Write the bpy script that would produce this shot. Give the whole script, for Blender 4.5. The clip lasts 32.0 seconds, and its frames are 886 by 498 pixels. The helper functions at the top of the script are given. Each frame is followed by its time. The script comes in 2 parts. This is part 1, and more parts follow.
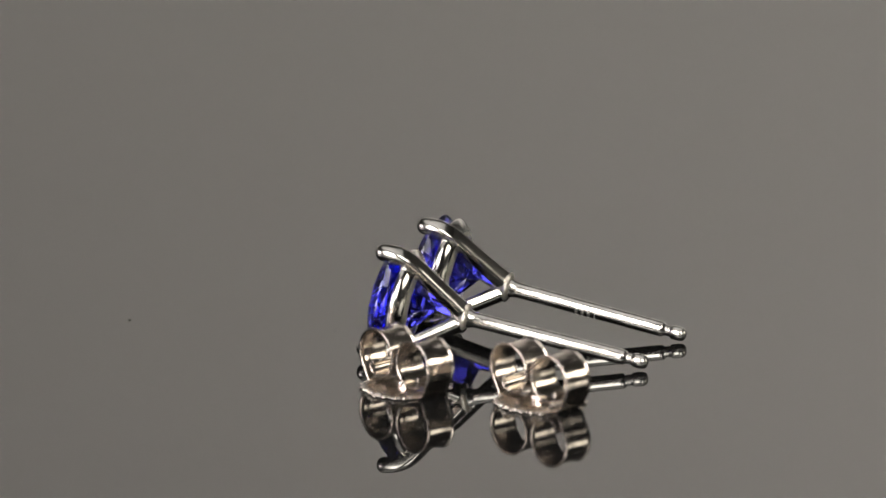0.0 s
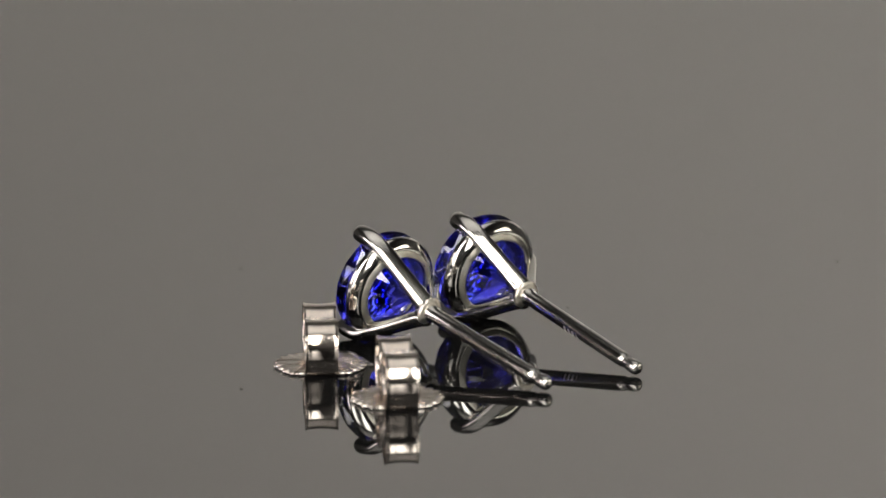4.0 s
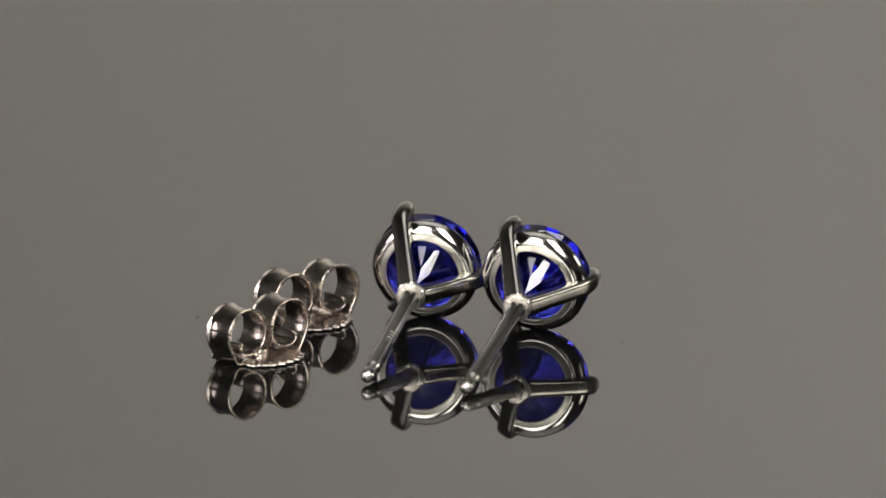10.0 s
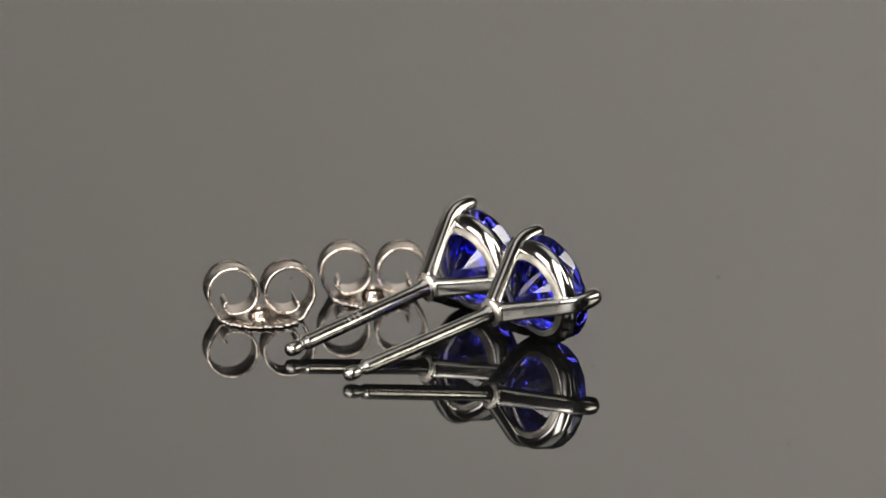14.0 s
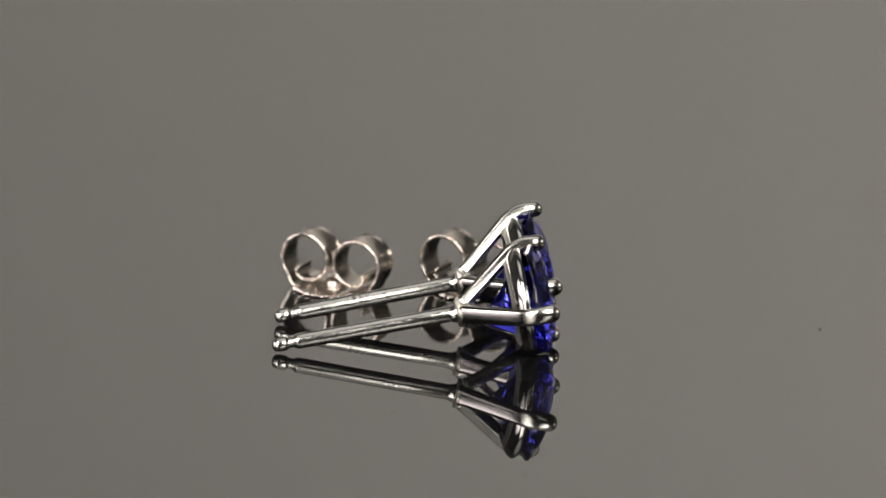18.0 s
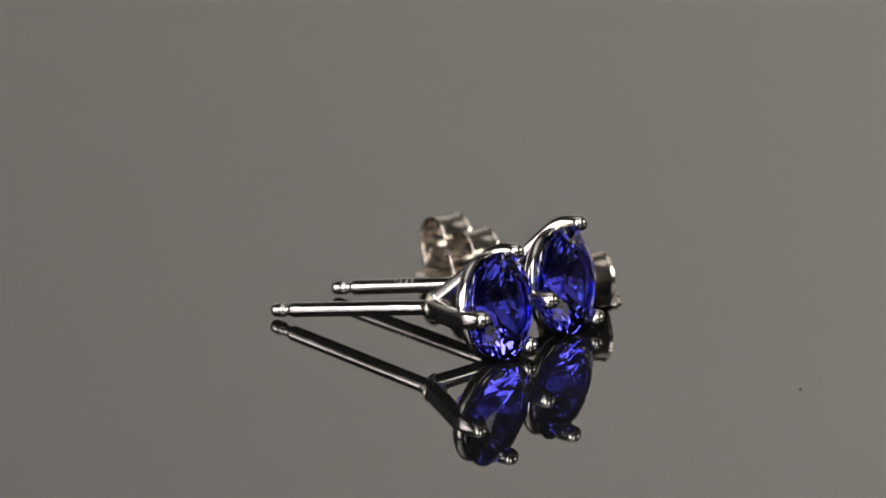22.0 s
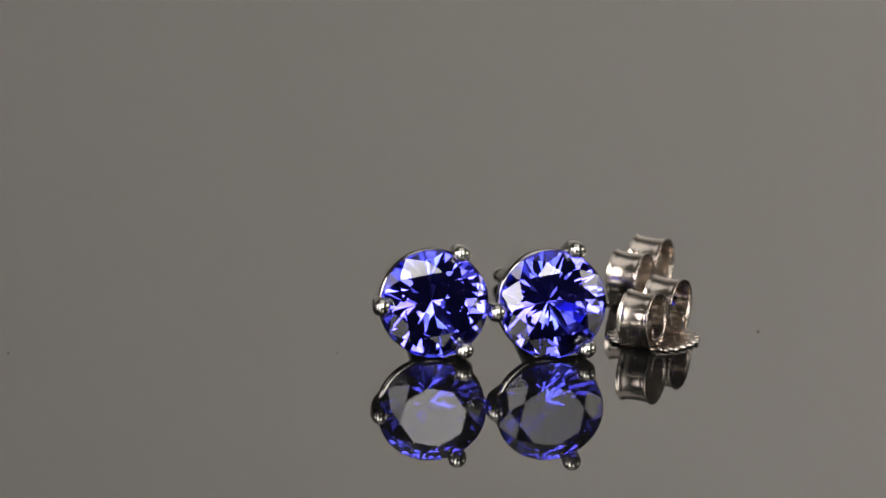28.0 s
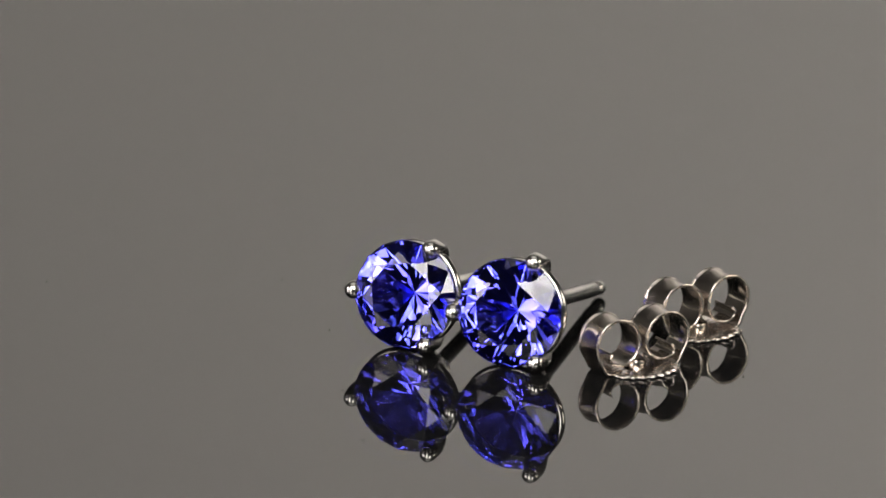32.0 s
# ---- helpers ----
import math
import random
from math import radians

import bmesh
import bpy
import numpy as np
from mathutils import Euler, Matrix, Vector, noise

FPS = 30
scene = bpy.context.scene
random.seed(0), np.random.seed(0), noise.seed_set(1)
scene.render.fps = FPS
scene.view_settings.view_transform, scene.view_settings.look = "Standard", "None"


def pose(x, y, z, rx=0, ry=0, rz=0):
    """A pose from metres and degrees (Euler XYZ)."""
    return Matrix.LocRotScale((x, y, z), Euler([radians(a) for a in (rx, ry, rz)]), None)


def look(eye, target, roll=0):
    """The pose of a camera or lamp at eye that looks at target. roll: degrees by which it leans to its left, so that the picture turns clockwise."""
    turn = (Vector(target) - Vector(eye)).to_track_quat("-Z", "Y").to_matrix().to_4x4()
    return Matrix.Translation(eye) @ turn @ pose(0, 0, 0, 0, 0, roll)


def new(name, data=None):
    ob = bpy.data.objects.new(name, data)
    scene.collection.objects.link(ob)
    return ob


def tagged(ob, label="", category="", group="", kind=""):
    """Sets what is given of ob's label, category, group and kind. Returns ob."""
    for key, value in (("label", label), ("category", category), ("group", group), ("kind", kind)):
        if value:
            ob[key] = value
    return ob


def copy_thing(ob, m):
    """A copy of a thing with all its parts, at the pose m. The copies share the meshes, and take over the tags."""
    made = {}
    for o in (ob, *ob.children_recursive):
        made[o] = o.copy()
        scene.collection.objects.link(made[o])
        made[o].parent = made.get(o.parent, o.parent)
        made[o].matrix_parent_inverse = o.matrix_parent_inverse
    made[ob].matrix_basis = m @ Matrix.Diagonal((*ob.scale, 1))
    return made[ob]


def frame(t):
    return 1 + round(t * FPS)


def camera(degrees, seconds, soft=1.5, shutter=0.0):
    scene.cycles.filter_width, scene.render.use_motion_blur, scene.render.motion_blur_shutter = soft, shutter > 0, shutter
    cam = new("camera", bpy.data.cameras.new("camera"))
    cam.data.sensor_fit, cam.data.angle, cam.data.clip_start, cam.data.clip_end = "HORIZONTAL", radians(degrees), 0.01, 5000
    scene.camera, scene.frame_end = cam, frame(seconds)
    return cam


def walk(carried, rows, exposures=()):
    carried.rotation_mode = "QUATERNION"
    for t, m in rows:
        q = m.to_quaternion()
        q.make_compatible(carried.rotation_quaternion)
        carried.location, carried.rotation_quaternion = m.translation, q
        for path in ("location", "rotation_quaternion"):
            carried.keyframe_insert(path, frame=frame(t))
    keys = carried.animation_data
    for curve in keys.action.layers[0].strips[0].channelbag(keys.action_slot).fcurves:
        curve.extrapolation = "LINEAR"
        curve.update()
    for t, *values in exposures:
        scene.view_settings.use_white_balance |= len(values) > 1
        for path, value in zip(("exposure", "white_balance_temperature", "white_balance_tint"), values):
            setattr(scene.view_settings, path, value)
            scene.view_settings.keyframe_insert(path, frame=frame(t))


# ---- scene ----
# ---------- camera ----------
DURATION = 32.0
cam = camera(4.49, DURATION, soft=1.5)
EYE, AIM = (0.0, -0.60035, 0.17711), (-0.001800, 0.001443, 0.004763)
walk(cam, [(0.0, look(EYE, AIM, 0.688)), (DURATION, look(EYE, AIM, 0.688))], exposures=[(0.0, 0.0), (DURATION, 0.0)])
cam.data.dof.use_dof = True
cam.data.dof.focus_distance = 0.624
cam.data.dof.aperture_fstop = 48.0

# ---------- world: a dim studio round the lit set ----------
world = bpy.data.worlds.new("studio_air")
world.use_nodes = True
world.node_tree.nodes["Background"].inputs["Color"].default_value = (0.02, 0.02, 0.021, 1)
scene.world = world

MM = 0.001


def turn(t):
    """The turntable's angle in degrees at t seconds: a slightly uneven motor, clockwise from above."""
    return ((((1.1400e-06 * t - 2.8700e-05) * t - 0.0012070) * t + 0.0492900) * t - 9.233400) * t + 0.1993


# the glossy plate sits one degree out of true on its spindle
TILT = pose(0, 0, 0, 0.169, -0.779, 0)


def spun(local):
    """Rows for walk(): a thing that rides on the plate at the pose local, in the plate's own space."""
    n = 64
    return [(DURATION * k / n, pose(0, 0, 0, 0, 0, turn(DURATION * k / n)) @ TILT @ local) for k in range(n + 1)]


# ---------- materials ----------
def material(name, color, rough=0.5, metal=0.0):
    m = bpy.data.materials.new(name)
    m.use_nodes = True
    b = m.node_tree.nodes["Principled BSDF"]
    b.inputs["Base Color"].default_value = (*color, 1)
    b.inputs["Roughness"].default_value = rough
    b.inputs["Metallic"].default_value = metal
    return m, m.node_tree, b


def node(tree, kind, **values):
    n = tree.nodes.new(kind)
    for k, v in values.items():
        n.inputs[k.replace("_", " ")].default_value = v
    return n


def worn_metal(name, color, rough, scale, bump, tint, coarse=1.0, drawn=1.0):
    """Polished metal: two scales of fine relief, with a roughness and colour that wander."""
    m, tree, b = material(name, color, rough, 1.0)
    co = tree.nodes.new("ShaderNodeTexCoord")
    fine = node(tree, "ShaderNodeTexNoise", Scale=scale, Detail=4.0)
    wide = node(tree, "ShaderNodeTexNoise", Scale=scale * 0.14, Detail=3.0)
    grain = tree.nodes.new("ShaderNodeMapping")
    grain.inputs["Scale"].default_value = (1, 1, drawn)
    tree.links.new(co.outputs["Object"], grain.inputs["Vector"])
    for n in (fine, wide):
        tree.links.new(grain.outputs["Vector"], n.inputs["Vector"])
    ramp = node(tree, "ShaderNodeMapRange", From_Min=0.3, From_Max=0.7, To_Min=rough * 0.5, To_Max=rough * 1.8)
    tree.links.new(wide.outputs["Fac"], ramp.inputs["Value"])
    tree.links.new(ramp.outputs["Result"], b.inputs["Roughness"])
    mix = tree.nodes.new("ShaderNodeMix")
    mix.data_type = "RGBA"
    mix.inputs[6].default_value, mix.inputs[7].default_value = (*color, 1), (*tint, 1)
    tree.links.new(wide.outputs["Fac"], mix.inputs[0])
    tree.links.new(mix.outputs[2], b.inputs["Base Color"])
    b1 = node(tree, "ShaderNodeBump", Strength=bump, Distance=0.00002)
    b2 = node(tree, "ShaderNodeBump", Strength=bump * coarse, Distance=0.0001)
    tree.links.new(fine.outputs["Fac"], b1.inputs["Height"])
    tree.links.new(wide.outputs["Fac"], b2.inputs["Height"])
    tree.links.new(b2.outputs["Normal"], b1.inputs["Normal"])
    tree.links.new(b1.outputs["Normal"], b.inputs["Normal"])
    return m


GOLD = worn_metal("white_gold", (0.58, 0.567, 0.54), 0.10, 2600.0, 0.08, (0.51, 0.495, 0.46))
GOLD_CAST = worn_metal("cast_white_gold", (0.72, 0.695, 0.63), 0.30, 3500.0, 0.9, (0.62, 0.57, 0.50))
FROSTED = worn_metal("frosted_white_gold", (0.47, 0.453, 0.40), 0.42, 4200.0, 0.6, (0.39, 0.373, 0.32))
CLUTCH = worn_metal("clutch_metal", (0.71, 0.66, 0.595), 0.175, 1800.0, 0.16, (0.60, 0.515, 0.455))
CLUTCH_DISC = worn_metal("stamped_metal", (0.80, 0.75, 0.70), 0.15, 2600.0, 0.4, (0.70, 0.61, 0.55))
PRONG = worn_metal("brushed_white_gold", (0.565, 0.552, 0.525), 0.135, 2600.0, 0.22, (0.48, 0.465, 0.43), drawn=0.3)
POST = worn_metal("drawn_wire", (0.57, 0.557, 0.53), 0.12, 9000.0, 0.6, (0.50, 0.485, 0.455), coarse=0.35, drawn=0.6)
STAMP, _, _ = material("stamp_shadow", (0.35, 0.33, 0.31), 0.4, 0.8)


def gem_material():
    m, tree, b = material("blue_gem", (0.08, 0.075, 0.85), 0.0)
    b.inputs["Transmission Weight"].default_value = 1.0
    b.inputs["IOR"].default_value = 1.69
    co = tree.nodes.new("ShaderNodeTexCoord")
    n = node(tree, "ShaderNodeTexNoise", Scale=420.0, Detail=1.0)
    tree.links.new(co.outputs["Object"], n.inputs["Vector"])
    mix = tree.nodes.new("ShaderNodeMix")
    mix.data_type = "RGBA"
    mix.inputs[6].default_value, mix.inputs[7].default_value = (0.030, 0.105, 0.92, 1), (0.140, 0.070, 0.92, 1)
    tree.links.new(n.outputs["Fac"], mix.inputs[0])
    tree.links.new(mix.outputs[2], b.inputs["Base Color"])
    return m


GEM = gem_material()


def mirror_material():
    m, tree, b = material("black_gloss", (0.006, 0.006, 0.006), 0.01)
    b.inputs["IOR"].default_value = 1.47
    co = tree.nodes.new("ShaderNodeTexCoord")
    n = node(tree, "ShaderNodeTexNoise", Scale=60.0, Detail=5.0)
    tree.links.new(co.outputs["Object"], n.inputs["Vector"])
    r = node(tree, "ShaderNodeMapRange", From_Min=0.3, From_Max=0.75, To_Min=0.0, To_Max=0.012)
    tree.links.new(n.outputs["Fac"], r.inputs["Value"])
    tree.links.new(r.outputs["Result"], b.inputs["Roughness"])
    return m


MIRROR = mirror_material()


def matte(name, color, rough, scale, spread):
    m, tree, b = material(name, color, rough)
    co = tree.nodes.new("ShaderNodeTexCoord")
    n = node(tree, "ShaderNodeTexNoise", Scale=scale, Detail=4.0)
    tree.links.new(co.outputs["Object"], n.inputs["Vector"])
    mix = tree.nodes.new("ShaderNodeMix")
    mix.data_type = "RGBA"
    mix.inputs[6].default_value = (*[c * (1 - spread) for c in color], 1)
    mix.inputs[7].default_value = (*[c * (1 + spread) for c in color], 1)
    tree.links.new(n.outputs["Fac"], mix.inputs[0])
    tree.links.new(mix.outputs[2], b.inputs["Base Color"])
    bump = node(tree, "ShaderNodeBump", Strength=0.1, Distance=0.0005)
    tree.links.new(n.outputs["Fac"], bump.inputs["Height"])
    tree.links.new(bump.outputs["Normal"], b.inputs["Normal"])
    return m


PAPER = matte("grey_paper", (0.42, 0.403, 0.388), 0.9, 6.0, 0.02)
BOARD = matte("black_board", (0.03, 0.03, 0.03), 0.6, 40.0, 0.2)
DARK_WALL = matte("dark_paint", (0.22, 0.217, 0.211), 0.8, 3.0, 0.1)
LINT = matte("lint", (0.05, 0.045, 0.04), 0.9, 4000.0, 0.3)
HOUSING = matte("lamp_housing", (0.04, 0.04, 0.042), 0.5, 30.0, 0.1)


def glow(name, color, rim, core, rx, ry):
    """A lamp's front cloth: brighter over the bulb in its middle than at its rims (rx, ry metres from the middle)."""
    m, tree, b = material(name, (0.8, 0.8, 0.8), 0.6)
    co = tree.nodes.new("ShaderNodeTexCoord")
    shape = tree.nodes.new("ShaderNodeMapping")
    shape.inputs["Scale"].default_value = (1 / rx, 1 / ry, 1)
    ball = tree.nodes.new("ShaderNodeTexGradient")
    ball.gradient_type = "SPHERICAL"
    tree.links.new(co.outputs["Object"], shape.inputs["Vector"])
    tree.links.new(shape.outputs["Vector"], ball.inputs["Vector"])
    level = node(tree, "ShaderNodeMapRange", From_Min=0.0, From_Max=1.0, To_Min=rim, To_Max=core)
    level.interpolation_type = "SMOOTHSTEP"
    tree.links.new(ball.outputs["Fac"], level.inputs["Value"])
    b.inputs["Emission Color"].default_value = (*color, 1)
    tree.links.new(level.outputs["Result"], b.inputs["Emission Strength"])
    return m


# ---------- mesh helpers (millimetres in, metres out) ----------
def mesh_of(name, bm, mat, smooth=True, scale=MM):
    bmesh.ops.scale(bm, vec=(scale,) * 3, verts=bm.verts)
    bmesh.ops.recalc_face_normals(bm, faces=bm.faces)
    me = bpy.data.meshes.new(name)
    bm.to_mesh(me)
    bm.free()
    me.materials.append(mat)
    for p in me.polygons:
        p.use_smooth = smooth
    return me


def part(name, bm, mat, parent, label="", smooth=True, scale=MM):
    ob = new(name, mesh_of(name, bm, mat, smooth, scale))
    ob.parent = parent
    if label:
        tagged(ob, label)
    return ob


def lathe(profile, n=40):
    """A turned body from (radius, z) pairs; ends with radius 0 close to a point."""
    bm = bmesh.new()
    rings = []
    for r, z in profile:
        if r < 1e-6:
            rings.append([bm.verts.new((0, 0, z))])
        else:
            rings.append([bm.verts.new((r * math.cos(2 * math.pi * k / n), r * math.sin(2 * math.pi * k / n), z)) for k in range(n)])
    for a, b in zip(rings, rings[1:]):
        for k in range(n):
            j = (k + 1) % n
            if len(a) == 1:
                bm.faces.new((a[0], b[k], b[j]))
            elif len(b) == 1:
                bm.faces.new((a[k], a[j], b[0]))
            else:
                bm.faces.new((a[k], a[j], b[j], b[k]))
    return bm


def tube(path, section, n=20, square=lambda s: 2.0):
    """A tube along path: (point, up) pairs; section(s) gives (half width, half depth) at s from 0 to 1."""
    bm = bmesh.new()
    rings = []
    pts = [Vector(p) for p, _ in path]
    for i, (_, side) in enumerate(path):
        d = (pts[min(i + 1, len(pts) - 1)] - pts[max(i - 1, 0)]).normalized()
        u = Vector(side)
        u = (u - d * u.dot(d)).normalized()
        v = d.cross(u)
        a, b = section(i / (len(path) - 1))
        ring = []
        p = square(i / (len(path) - 1))
        for k in range(n):
            c, q = math.cos(2 * math.pi * k / n), math.sin(2 * math.pi * k / n)
            f = (abs(c) ** p + abs(q) ** p) ** (-1 / p)
            ring.append(bm.verts.new(pts[i] + u * (a * c * f) + v * (b * q * f)))
        rings.append(ring)
    for r0, r1 in zip(rings, rings[1:]):
        for k in range(n):
            j = (k + 1) % n
            bm.faces.new((r0[k], r0[j], r1[j], r1[k]))
    bm.faces.new(rings[0][::-1])
    bm.faces.new(rings[-1])
    return bm


# ---------- the set ----------
def turntable():
    bm = lathe([(0, -4), (148, -4), (149.5, -3.5), (150, -2.8), (150, -0.8), (149.6, -0.2), (149, 0), (0, 0)], 128)
    ob = new("turntable_plate", mesh_of("turntable_plate", bm, MIRROR, smooth=False))
    return tagged(ob, "round plate of glossy black glass slowly turning", "turntable", kind="structure")


PLATE = turntable()


def sweep(name, profile, x0, x1, mat, thick, label):
    """A sheet with the profile (y, z), from x0 to x1, with thickness."""
    bm = bmesh.new()
    rows = []
    for i, (y, z) in enumerate(profile):
        a, b = profile[max(i - 1, 0)], profile[min(i + 1, len(profile) - 1)]
        t = Vector((0, b[0] - a[0], b[1] - a[1])).normalized()
        nrm = Vector((0, t.z, -t.y)) * thick
        rows.append([bm.verts.new(v) for v in ((x0, y, z), (x1, y, z), (x1, y + nrm.y, z + nrm.z), (x0, y + nrm.y, z + nrm.z))])
    for a, b in zip(rows, rows[1:]):
        for k in range(4):
            j = (k + 1) % 4
            bm.faces.new((a[k], a[j], b[j], b[k]))
    bm.faces.new(rows[0])
    bm.faces.new(rows[-1][::-1])
    ob = new(name, mesh_of(name, bm, mat, False, 1.0))
    return tagged(ob, label, "backdrop", kind="structure")


BACKDROP = sweep("backdrop", [(1.0, 0.13), (1.0, 0.22), (1.0, 0.30), (1.0, 0.36), (1.0, 0.40)],
                 -0.9, 0.9, PAPER, 0.004, "grey paper board standing behind the plate")
for lx in (-0.7, 0.7):
    leg = lathe([(0, -0.066), (0.012, -0.066), (0.012, 0.39), (0, 0.39)], 16)
    bmesh.ops.translate(leg, vec=(lx, 1.018, 0), verts=leg.verts)
    part("leg", leg, HOUSING, BACKDROP, "black pole behind the paper", True, 1.0)


def slab(name, lo, hi, mat, label, category):
    bm = bmesh.new()
    bmesh.ops.create_cube(bm, size=1.0)
    for v in bm.verts:
        v.co = Vector([lo[i] + (v.co[i] + 0.5) * (hi[i] - lo[i]) for i in range(3)])
    ob = new(name, mesh_of(name, bm, mat, False, 1.0))
    return tagged(ob, label, category, kind="structure")


slab("table", (-1.6, -1.6, -0.10), (1.6, 1.6, -0.066), BOARD, "black board that carries the turntable", "table")
slab("wall_back", (-1.7, 1.6, -0.10), (1.7, 1.7, 1.7), DARK_WALL, "dark painted studio wall", "wall")
slab("wall_front", (-1.7, -1.7, -0.10), (1.7, -1.6, 1.7), DARK_WALL, "dark painted studio wall", "wall")
slab("wall_east", (1.6, -1.6, -0.10), (1.7, 1.6, 1.7), DARK_WALL, "dark painted studio wall", "wall")
slab("wall_west", (-1.7, -1.6, -0.10), (-1.6, 1.6, 1.7), DARK_WALL, "dark painted studio wall", "wall")
slab("ceiling", (-1.7, -1.7, 1.7), (1.7, 1.7, 1.8), DARK_WALL, "dark painted studio ceiling", "ceiling")


def spindle():
    ob = new("turntable_base", None)
    tagged(ob, "black motor drum under the glossy plate", "turntable base")
    part("drum", lathe([(0, -65), (58, -65), (60, -63), (60, -22), (58, -20), (0, -20)], 64), BOARD, ob)
    part("shaft", lathe([(0, -20), (9, -20), (9, -8), (0, -8)], 32), GOLD_CAST, ob)
    return ob


spindle()


def softbox(az, el, dist, w, h, rim, core, aim=(0, 0, 0.005), foot=-0.066, color=(1.0, 0.96, 0.90)):
    """A softbox on a stand: az degrees round from the camera's side, el degrees up, dist metres from aim."""
    a, e = radians(az), radians(el)
    place = Vector(aim) + dist * Vector((math.sin(a) * math.cos(e), -math.cos(a) * math.cos(e), math.sin(e)))
    m = look(place, aim)
    back = m @ Vector((0, 0, 0.19))
    base = Vector((back.x, back.y, foot))
    to_base = Matrix.Translation(-base) @ m
    ob = new("softbox", None)
    ob.location = base
    tagged(ob, "black softbox lamp with a glowing white front cloth", "studio lamp", "softboxes round the set")
    corners = ((-1, -1), (1, -1), (1, 1), (-1, 1))
    bm = bmesh.new()
    vs = [bm.verts.new((x * w / 2, y * h / 2, 0)) for x, y in corners]
    mid = [bm.verts.new((x * w / 2, y * h / 2, 0.004)) for x, y in corners]
    bm.faces.new(vs[::-1])
    bm.faces.new(mid)
    for k in range(4):
        bm.faces.new((vs[k], vs[(k + 1) % 4], mid[(k + 1) % 4], mid[k]))
    cloth = part("front_cloth", bm, glow("lamp_cloth", color, rim, core, w * 0.6, h * 0.8), ob, "glowing white cloth", False, 1.0)
    cloth.matrix_basis = to_base
    bm = bmesh.new()

    def ring(s, z):
        return [bm.verts.new(to_base @ Vector((x * w / 2 * s, y * h / 2 * s, z))) for x, y in corners]

    rings = [ring(1.005, 0.010), ring(1.005, -0.006), ring(1.04, -0.006), ring(1.04, 0.02), ring(0.35, 0.16), ring(0.25, 0.20)]
    for a, b in zip(rings, rings[1:]):
        for k in range(4):
            j = (k + 1) % 4
            bm.faces.new((a[k], a[j], b[j], b[k]))
    bm.faces.new(rings[-1])
    bm.faces.new(rings[0])
    part("housing", bm, HOUSING, ob, "black cloth housing", False, 1.0)
    part("stand", lathe([(0, 0), (0.10, 0), (0.10, 0.012), (0.012, 0.02), (0.012, back.z - foot), (0, back.z - foot)], 24), HOUSING, ob, "black pole on a round foot", True, 1.0)
    return ob


softbox(-27, 26, 0.85, 0.32, 0.82, 3.0, 16.0)
softbox(16.5, 36, 0.85, 0.25, 0.66, 4.2, 16.0)
# one lamp on either side, warmer and cooler
softbox(-70, 16, 0.80, 0.42, 0.34, 2.6, 8.5, color=(1.0, 0.90, 0.92))
softbox(82, 19, 0.80, 0.40, 0.24, 2.0, 7.0, color=(1.0, 0.94, 0.80))
# added unseen lamp to brighten the paper, to one side, turned from the plate
softbox(10, 25, 0.40, 0.22, 0.22, 74.0, 124.5, aim=(0.37, 1.0, 0.55))


# unseen glowing panel, added so the metal's upward faces reflect an even grey
def overhead_panel():
    ob = new("fill_panel", None)
    ob.location = (0, -0.02, 1.02)
    tagged(ob, "large flat white fill panel hung unseen over the set", "ceiling light")
    bm = bmesh.new()
    bmesh.ops.create_cube(bm, size=1.0)
    for v in bm.verts:
        v.co = Vector((v.co.x * 1.0, v.co.y * 0.9, v.co.z * 0.01))
    part("diffuser", bm, glow("panel_cloth", (1.0, 0.97, 0.92), 0.4, 0.75, 0.55, 0.50), ob, "evenly glowing white diffuser", False, 1.0)
    bm = bmesh.new()
    for x0, x1, y0, y1 in ((-0.52, 0.52, -0.47, -0.452), (-0.52, 0.52, 0.452, 0.47), (-0.52, -0.502, -0.452, 0.452), (0.502, 0.52, -0.452, 0.452)):
        r = bmesh.ops.create_cube(bm, size=1.0)
        for v in r["verts"]:
            v.co = Vector(((x0 + x1) / 2 + v.co.x * (x1 - x0), (y0 + y1) / 2 + v.co.y * (y1 - y0), v.co.z * 0.03))
    part("frame", bm, HOUSING, ob, "black frame", False, 1.0)
    for x in (-0.511, 0.511):
        for y in (-0.461, 0.461):
            bm = lathe([(0, 0.015), (0.004, 0.015), (0.004, 0.68), (0, 0.68)], 10)
            bmesh.ops.translate(bm, vec=(x, y, 0), verts=bm.verts)
            part("hanger", bm, HOUSING, ob, "thin black hanging rod", True, 1.0)
    return ob


overhead_panel()


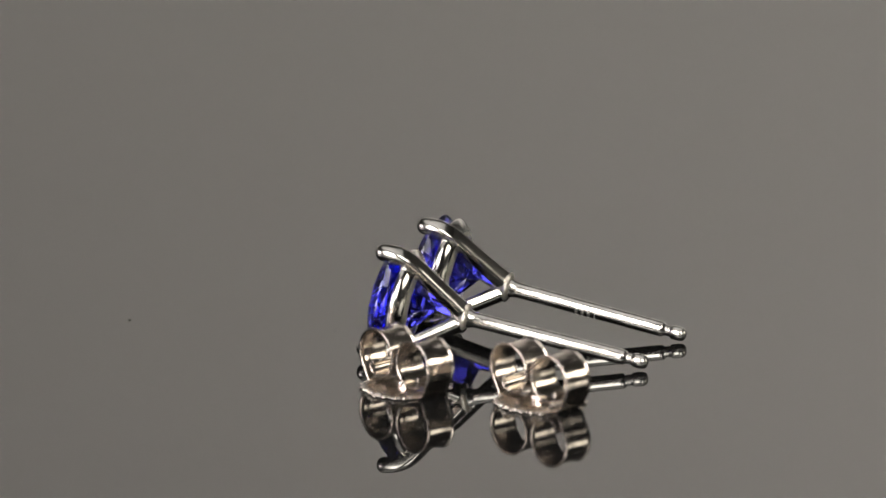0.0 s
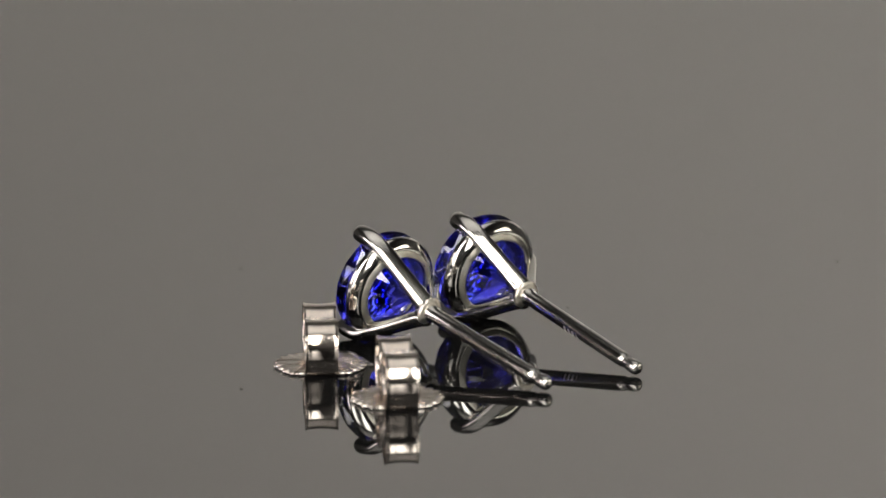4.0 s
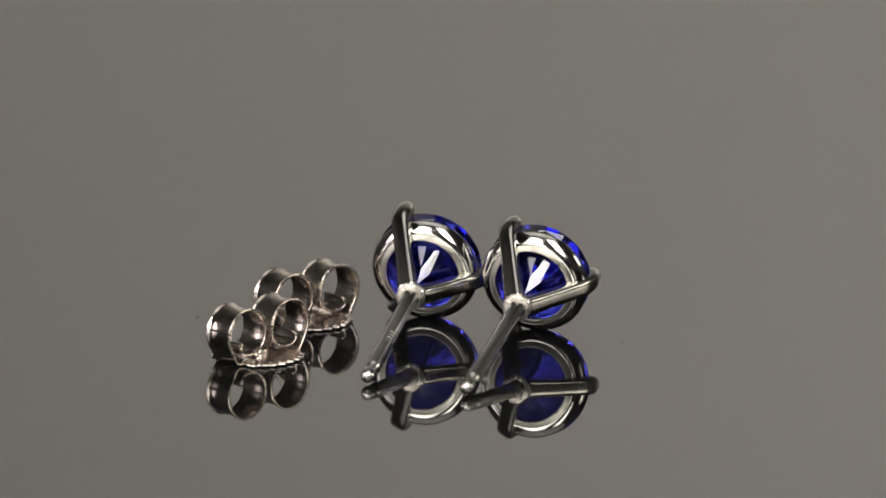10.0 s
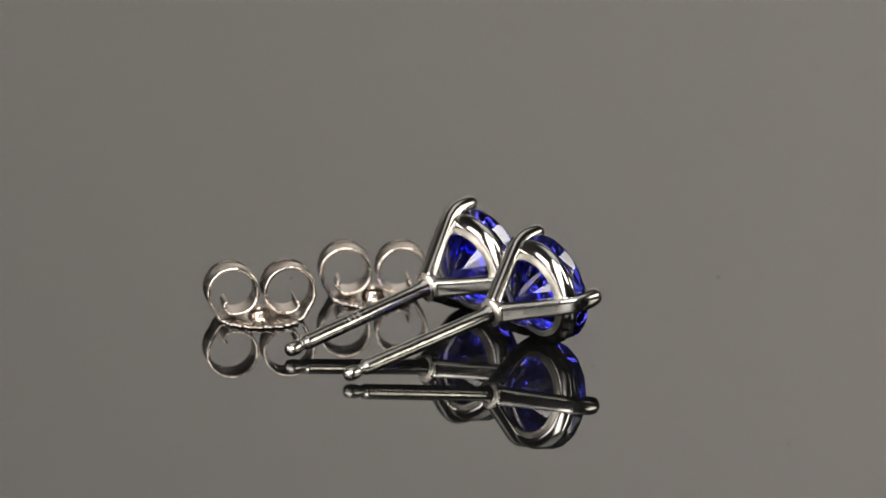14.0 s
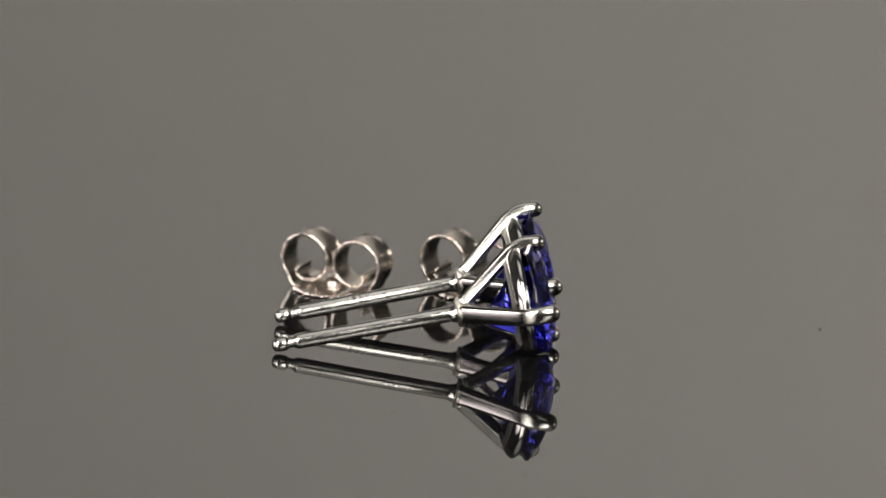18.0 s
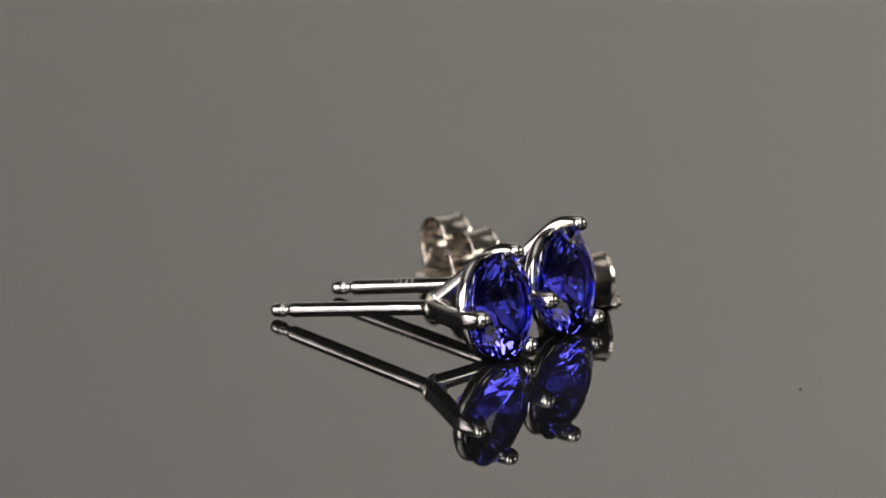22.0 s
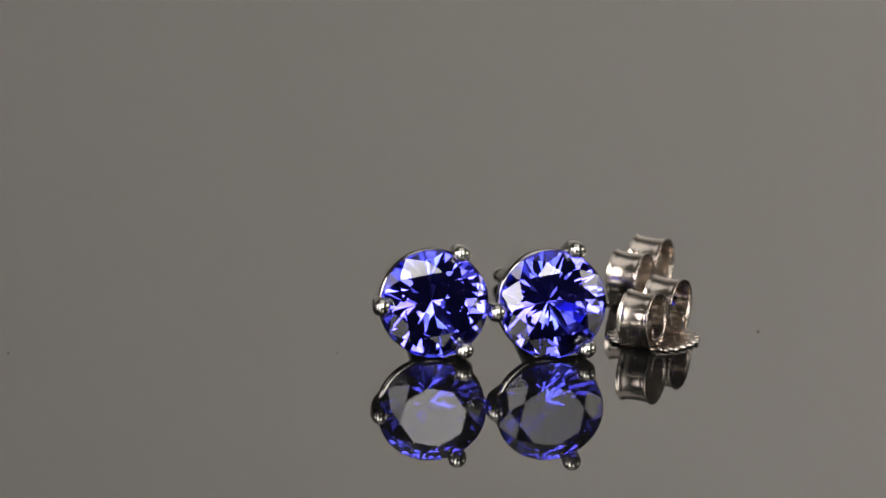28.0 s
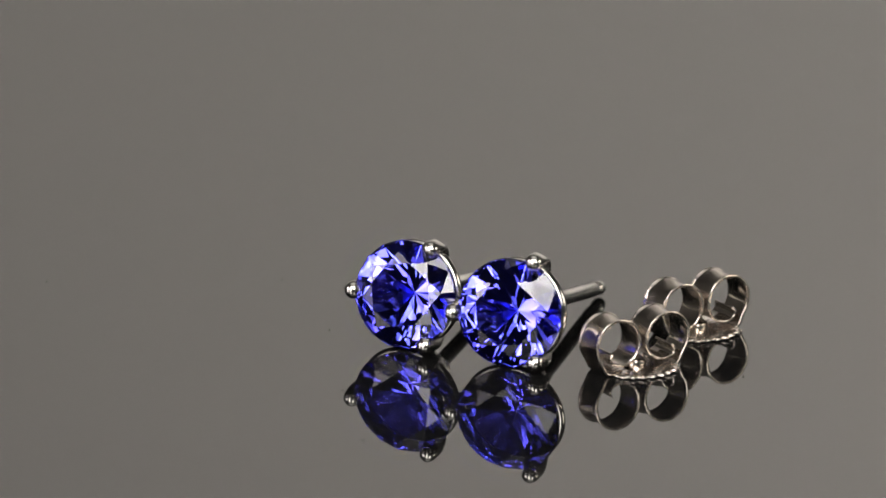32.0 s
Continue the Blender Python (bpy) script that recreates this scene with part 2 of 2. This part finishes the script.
# ---------- stud earrings ----------
def brilliant(r=3.0, half=0.42, table=0.62, zg=4.20, crown=27.0, pavilion=41.4, girdle=0.12):
    """A round brilliant: table, stars, bezels, upper and lower girdle facets, pavilion mains; the girdle's middle at zg."""
    bm = bmesh.new()

    def pt(rad, deg, z):
        return bm.verts.new((rad * math.cos(radians(deg)), rad * math.sin(radians(deg)), z))

    tc, tp, tb = math.tan(radians(crown)), math.tan(radians(pavilion)), math.tan(radians(50.0))
    top, low = zg + girdle / 2, zg - girdle / 2
    rt, rs, rb = table * r, 0.80 * r, 0.90 * r
    rl, deep = half * rb, low - (r - rb) * tb
    c = math.cos(radians(22.5))
    tab = [pt(rt, 45 * k, top + (r - rt) * tc) for k in range(8)]
    star = [pt(rs, 45 * k + 22.5, top + (r - rs * c) * tc) for k in range(8)]
    gu = [pt(r, 22.5 * k, top) for k in range(16)]
    edge = [pt(r, 22.5 * k, low) for k in range(16)]
    rnd = random.Random(round(1000 * half))
    gl = [pt(rr, 22.5 * k, low - (r - rr) * tb * rnd.uniform(0.90, 1.10)) for k, rr in enumerate((rb, 0.965 * r) * 8)]
    lo = []
    for k in range(8):
        # hand-cut: the lower facets meet a little unevenly
        rr = rl * rnd.uniform(0.90, 1.10)
        lo.append(pt(rr, 45 * k + 22.5 + rnd.uniform(-3.0, 3.0), deep - (rb - rr * c) * tp))
    cul = pt(0, 0, deep - rb * tp)
    bm.faces.new(tab)

    def rim(a, b, p, q, o, n=4):
        """The facet in the plane p, q, o carried out to the round girdle: its points from a to b."""
        nrm = (q.co - p.co).cross(o.co - p.co)
        a0, a1 = math.atan2(a.co.y, a.co.x), math.atan2(b.co.y, b.co.x)
        a1 += 2 * math.pi if a1 < a0 else 0
        out = [a]
        for i in range(1, n):
            w = a0 + (a1 - a0) * i / n
            x, y = r * math.cos(w), r * math.sin(w)
            out.append(bm.verts.new((x, y, p.co.z - (nrm.x * (x - p.co.x) + nrm.y * (y - p.co.y)) / nrm.z)))
        return out + [b]

    for k in range(8):
        j = (k + 1) % 8
        bm.faces.new((tab[k], star[k], tab[j]))
        bm.faces.new((tab[k], star[k - 1], gu[2 * k], star[k]))
        bm.faces.new((cul, lo[k - 1], gl[2 * k], lo[k]))
        for e in (2 * k, 2 * k + 1):
            f = (e + 1) % 16
            up = rim(gu[e], gu[f], star[k], gu[e], gu[f])
            dn = rim(edge[e], edge[f], gl[e], edge[e], edge[f])
            bm.faces.new(up + [star[k]])
            bm.faces.new((gl[e], gl[f], lo[k]))
            bm.faces.new(dn + [gl[f], gl[e]])
            for i in range(4):
                bm.faces.new((up[i], up[i + 1], dn[i + 1], dn[i]))
    return bm


def prong(deg, out=0.0):
    """A wire from the cup out along the pavilion, bent up over the girdle, with a rounded tip."""
    d = Vector((math.cos(radians(deg)), math.sin(radians(deg)), 0))
    side = Vector((-d.y, d.x, 0))
    ctrl = [(0.30, -0.16), (0.52, 0.12), (0.80, 0.48), (1.28, 1.09), (1.86, 1.83), (2.40, 2.52), (2.77, 3.01), (2.97, 3.42), (3.07, 3.80), (3.09, 4.15), (3.08, 4.45),
            (3.06, 4.66), (3.05, 4.85), (3.04, 4.98), (3.035, 5.06), (3.03, 5.09)]
    width = [0.54, 0.53, 0.51, 0.49, 0.48, 0.48, 0.48, 0.49, 0.50, 0.52, 0.52, 0.51, 0.45, 0.34, 0.19, 0.03]
    path = [(d * (r + out * min(1.0, r / 3.0)) + Vector((0, 0, z)), side) for r, z in ctrl]
    n = len(ctrl) - 1
    return tube(path, lambda s: (width[round(s * n)], width[round(s * n)] * (0.70 + 0.28 * s)), 28, square=lambda s: 4.5 if s < 0.45 else max(2.0, 4.5 - 2.5 * (s - 0.45) / 0.2))


def gallery():
    """The ring under the stone: an oval-section hoop."""
    prof = []
    for k in range(16):
        c, q = math.cos(2 * math.pi * k / 16), math.sin(2 * math.pi * k / 16)
        f = (abs(c) ** 3 + abs(q) ** 3) ** (-1 / 3)
        along, off = 0.48 * c * f, 0.30 * q * f
        prof.append((2.58 + 0.72 * along + 0.69 * off, 3.18 + 0.69 * along - 0.72 * off))
    bm = bmesh.new()
    n = 72
    rings = [[bm.verts.new((r * math.cos(2 * math.pi * i / n), r * math.sin(2 * math.pi * i / n), z)) for r, z in prof] for i in range(n)]
    for i in range(n):
        a, b = rings[i], rings[(i + 1) % n]
        for k in range(16):
            j = (k + 1) % 16
            bm.faces.new((a[k], a[j], b[j], b[k]))
    return bm


def post():
    prof = [(0, -10.75), (0.16, -10.735), (0.28, -10.68), (0.36, -10.58), (0.395, -10.45), (0.405, -10.30), (0.40, -10.02), (0.38, -9.93), (0.31, -9.86),
            (0.285, -9.80), (0.30, -9.74), (0.325, -9.70), (0.30, -9.66), (0.285, -9.60), (0.32, -9.50), (0.40, -9.42), (0.425, -9.34), (0.43, -9.25),
            (0.43, -6.0), (0.43, -3.0), (0.43, -0.85), (0.455, -0.72), (0.50, -0.58), (0.53, -0.45), (0.54, -0.30)]
    return lathe(prof, 32)


def cup():
    prof = [(0, -0.40), (0.50, -0.41), (0.68, -0.40), (0.77, -0.35), (0.80, -0.27), (0.79, -0.18), (0.72, -0.10), (0.62, 0.02), (0.62, 0.26), (0.60, 0.40), (0.52, 0.52), (0.3, 0.58), (0, 0.58)]
    bm = lathe(prof, 44)
    for v in bm.verts:
        v.co += v.co * (0.10 * noise.noise(v.co * 2.2) + 0.12 * noise.noise(v.co * 5.0))
    return bm


def inner_band():
    """The unpolished inner edge of the gallery ring."""
    return lathe([(2.46, 2.80), (2.41, 2.75), (2.16, 2.58), (2.10, 2.57), (2.07, 2.62), (2.13, 2.74), (2.30, 2.92), (2.46, 2.80)], 72)


def bars(deg, z0):
    """A worn maker's stamp: four thin strokes across the post."""
    bm = bmesh.new()
    for k, (w, tall) in enumerate(((0.05, 0.34), (0.16, 0.36), (0.14, 0.34), (0.15, 0.36))):
        z = z0 + 0.36 * k
        grid = []
        for i in range(5):
            a = radians(deg) + (i / 4 - 0.5) * tall / 0.43
            grid.append([bm.verts.new((r * math.cos(a), r * math.sin(a), zz)) for r in (0.425, 0.433) for zz in (z - w / 2, z + w / 2)])
        for a, b in zip(grid, grid[1:]):
            for p, q in ((0, 1), (1, 3), (3, 2), (2, 0)):
                bm.faces.new((a[p], a[q], b[q], b[p]))
        bm.faces.new((grid[0][0], grid[0][1], grid[0][3], grid[0][2]))
        bm.faces.new((grid[-1][0], grid[-1][1], grid[-1][3], grid[-1][2]))
    return bm


def stud_earring(spin, half, stamp_deg, stamp_z, outs, lean):
    """Origin at the cup, post along -z, stone along +z; spin turns the stone's facets in its setting."""
    ob = new("stud_earring", None)
    tagged(ob, "white gold stud earring holding a round faceted blue gem", "earring", "pair of stud earrings on the plate")
    stone = brilliant(half=half)
    bmesh.ops.rotate(stone, verts=stone.verts, cent=(0, 0, 0), matrix=Matrix.Rotation(radians(spin), 3, "Z"))
    axis, deg = lean
    bmesh.ops.rotate(stone, verts=stone.verts, cent=(0, 0, 4.2), matrix=Matrix.Rotation(radians(deg), 3, Vector(axis)))
    part("gemstone", stone, GEM, ob, "round brilliant-cut violet-blue gemstone", False)
    for k in range(3):
        part("prong", prong(-120 * k, outs[k]), PRONG, ob)
    ring = part("gallery_ring", gallery(), GOLD, ob)
    part("inner_band", inner_band(), FROSTED, ring, "frosted unpolished inner edge")
    part("cup", cup(), GOLD_CAST, ob, "small rough-cast cup at the head of the post")
    p = part("post", post(), POST, ob, "thin straight post with a notched tip")
    part("stamp", bars(stamp_deg, stamp_z), STAMP, p, "worn stamped strokes on the post")
    return ob


EARRING_A = stud_earring(25.0, 0.27, -60, -6.6, (0.12, 0.2, 0.07), ((-0.097, -0.978, 0.183), -0.2))
EARRING_B = stud_earring(31.0, 0.35, 150, -5.5, (-0.10, 0.05, 0.0), ((-0.018, -0.982, 0.187), -1.8))
EARRING_A_POSE = pose(-0.719 * MM, -3.466 * MM, 2.349 * MM, -79.64, 5.80, 76.78)
EARRING_B_POSE = pose(1.621 * MM, 2.394 * MM, 2.371 * MM, -79.53, 1.65, 73.11)


# ---------- earring backs ----------
def scroll(sign):
    """One curled wing: a strip that leaves the disc, rolls up and over, down in the middle and curls in at its end."""
    cx, cz, r = 1.60, 1.70, 1.32
    path = [(1.75, 0.10, 0.2), (2.05, 0.10, 0.3), (2.26, 0.14, 0.6), (2.39, 0.32, 0.9), (2.50, 0.58, 1.0)]
    for k in range(0, 61):
        deg = -42 + 325 * k / 60
        rr = r + 0.03 * (1 - min(1.0, k / 6)) - 0.24 * max(0.0, (deg - 205) / 98) ** 1.3
        path.append((cx + rr * math.cos(radians(deg)), cz + rr * math.sin(radians(deg)), 1.0 - 0.9 * max(0.0, min(1.0, (deg - 190) / 70))))
    # the end rolls up into a small curl inside the loop
    ex, ez, _ = path[-1]
    for k in range(1, 21):
        deg = -77 + 130 * k / 20
        cr = 0.44 - 0.20 * k / 20
        path.append((ex - 0.44 * math.cos(radians(-77)) + cr * math.cos(radians(deg)), ez - 0.44 * math.sin(radians(-77)) + cr * math.sin(radians(deg)), 0.0))
    bm = bmesh.new()
    half = 0.90
    # across the strip: thin turned-up rims and a smooth shallow channel
    across = [(-1.0, 0.10), (-0.965, 0.105), (-0.90, 0.06), (-0.82, 0.022), (-0.74, 0.030), (-0.50, 0.008), (-0.25, -0.010), (0.0, -0.016),
              (0.25, -0.010), (0.50, 0.008), (0.74, 0.030), (0.82, 0.022), (0.90, 0.06), (0.965, 0.105), (1.0, 0.10)]
    rows = []
    n = len(path)
    for i, (x, z, lift_by) in enumerate(path):
        a, b = path[max(i - 1, 0)], path[min(i + 1, n - 1)]
        t = Vector((b[0] - a[0], 0, b[1] - a[1])).normalized()
        out = Vector((t.z, 0, -t.x))
        e = max(0.0, (i - n + 16) / 15)
        w = half * (1.0 - 0.10 * e ** 2) * (1 + 0.012 * math.sin(1.3 * i + sign))
        ring = []
        for f, lift in across:
            ring.append(Vector((x, f * w, z)) + out * (lift * lift_by + 0.05))
        for f, lift in reversed(across):
            ring.append(Vector((x, f * w * 0.985, z)) + out * (min(lift, 0.06) * lift_by - 0.07))
        rows.append([bm.verts.new((sign * v.x, v.y, v.z)) for v in ring])
    m = len(rows[0])
    for a, b in zip(rows, rows[1:]):
        for k in range(m):
            j = (k + 1) % m
            bm.faces.new((a[k], a[j], b[j], b[k]))
    bm.faces.new(rows[0])
    bm.faces.new(rows[-1])
    return bm


def toothed_disc():
    """The round foot: a scalloped rim with pressed rays."""
    bm = bmesh.new()
    n = 240
    prof = [(0.45, 0.16, 0), (0.9, 0.22, 0.3), (1.6, 0.22, 1.0), (2.15, 0.20, 1.0), (2.42, 0.17, 0.7), (2.46, 0.13, 0.5), (2.44, 0.07, 0.3), (2.2, 0.03, 0.0), (0.45, 0.02, 0)]
    rings = []
    for i, (r, z, ray) in enumerate(prof):
        ring = []
        for k in range(n):
            a = 2 * math.pi * k / n
            tooth = 0.11 * (math.tanh(2.5 * math.cos(26 * a)) + 0.9 * noise.noise((4 * math.cos(a), 4 * math.sin(a), 2.0))) if 4 <= i <= 7 else 0.0
            lift = 0.022 * ray * math.tanh(2.0 * math.cos(26 * a)) + 0.06 * ray * noise.noise((3 * math.cos(a) * r, 3 * math.sin(a) * r, 0.5))
            rr = r + tooth
            ring.append(bm.verts.new((max(-2.02, min(2.02, rr * math.cos(a))), rr * math.sin(a), z + lift)))
        rings.append(ring)
    for a, b in zip(rings, rings[1:] + rings[:1]):
        for k in range(n):
            j = (k + 1) % n
            bm.faces.new((a[k], a[j], b[j], b[k]))
    return bm


def earring_back():
    ob = new("earring_back", None)
    tagged(ob, "scrolled butterfly earring back of warm silvery metal on a toothed disc", "earring back", "pair of earring backs on the plate")
    part("foot_disc", toothed_disc(), CLUTCH_DISC, ob, "round stamped disc with a toothed rim")
    for s in (1, -1):
        part("scroll", scroll(s), CLUTCH, ob, "curled metal wing")
    part("eyelet", lathe([(0.62, 0.10), (0.62, 0.46), (0.55, 0.56), (0.47, 0.50), (0.45, 0.10), (0.62, 0.10)], 28), CLUTCH, ob, "small round eyelet for the post")
    return ob


BACK_A = earring_back()
BACK_B = copy_thing(BACK_A, Matrix.Identity(4))
BACK_A_POSE = pose(3.58 * MM, -11.98 * MM, 0, 0, 0, 132.9)
BACK_B_POSE = pose(-3.70 * MM, -9.26 * MM, 0, 0, 0, 128.8)


# ---------- dust on the plate ----------
def dust_speck(size, seed):
    rnd = random.Random(seed)
    bm = bmesh.new()
    bmesh.ops.create_icosphere(bm, subdivisions=1, radius=1.0)
    size *= 1.25
    sx, sy = size, size * rnd.uniform(0.35, 0.8)
    for v in bm.verts:
        k = rnd.uniform(0.75, 1.2)
        v.co = Vector((v.co.x * sx * k, v.co.y * sy * k, max(0.0, (v.co.z + 1) * size * 0.25)))
    ob = new("dust_speck", mesh_of("dust_speck", bm, LINT, False))
    return tagged(ob, "tiny dark speck of lint on the glossy plate", "lint", "lint specks on the plate")


SPECKS = [(dust_speck(size, i), pose(x * MM, y * MM, 0.004 * MM, 0, 0, a)) for i, (x, y, size, a) in enumerate((
    (0.50, 8.15, 0.07, 20), (0.12, 9.40, 0.05, 70), (-19.2, 3.85, 0.10, 40), (-4.51, -15.34, 0.12, 0), (9.60, 11.96, 0.07, 120), (-10.43, 6.08, 0.055, 15),
    (-12.68, 7.01, 0.05, 80), (-4.52, 9.97, 0.04, 25), (-2.22, 9.39, 0.035, 110), (-1.0, 8.6, 0.03, 65),
    (-7.74, 1.64, 0.06, 60), (7.17, 24.99, 0.09, 150), (7.87, 23.4, 0.06, 10), (-12.8, 1.33, 0.04, 30)))]


# ---------- what turns ----------
def motions():
    walk(PLATE, spun(Matrix.Identity(4)))
    walk(EARRING_A, spun(EARRING_A_POSE))
    walk(EARRING_B, spun(EARRING_B_POSE))
    walk(BACK_A, spun(BACK_A_POSE))
    walk(BACK_B, spun(BACK_B_POSE))
    for ob, local in SPECKS:
        walk(ob, spun(local))


motions()
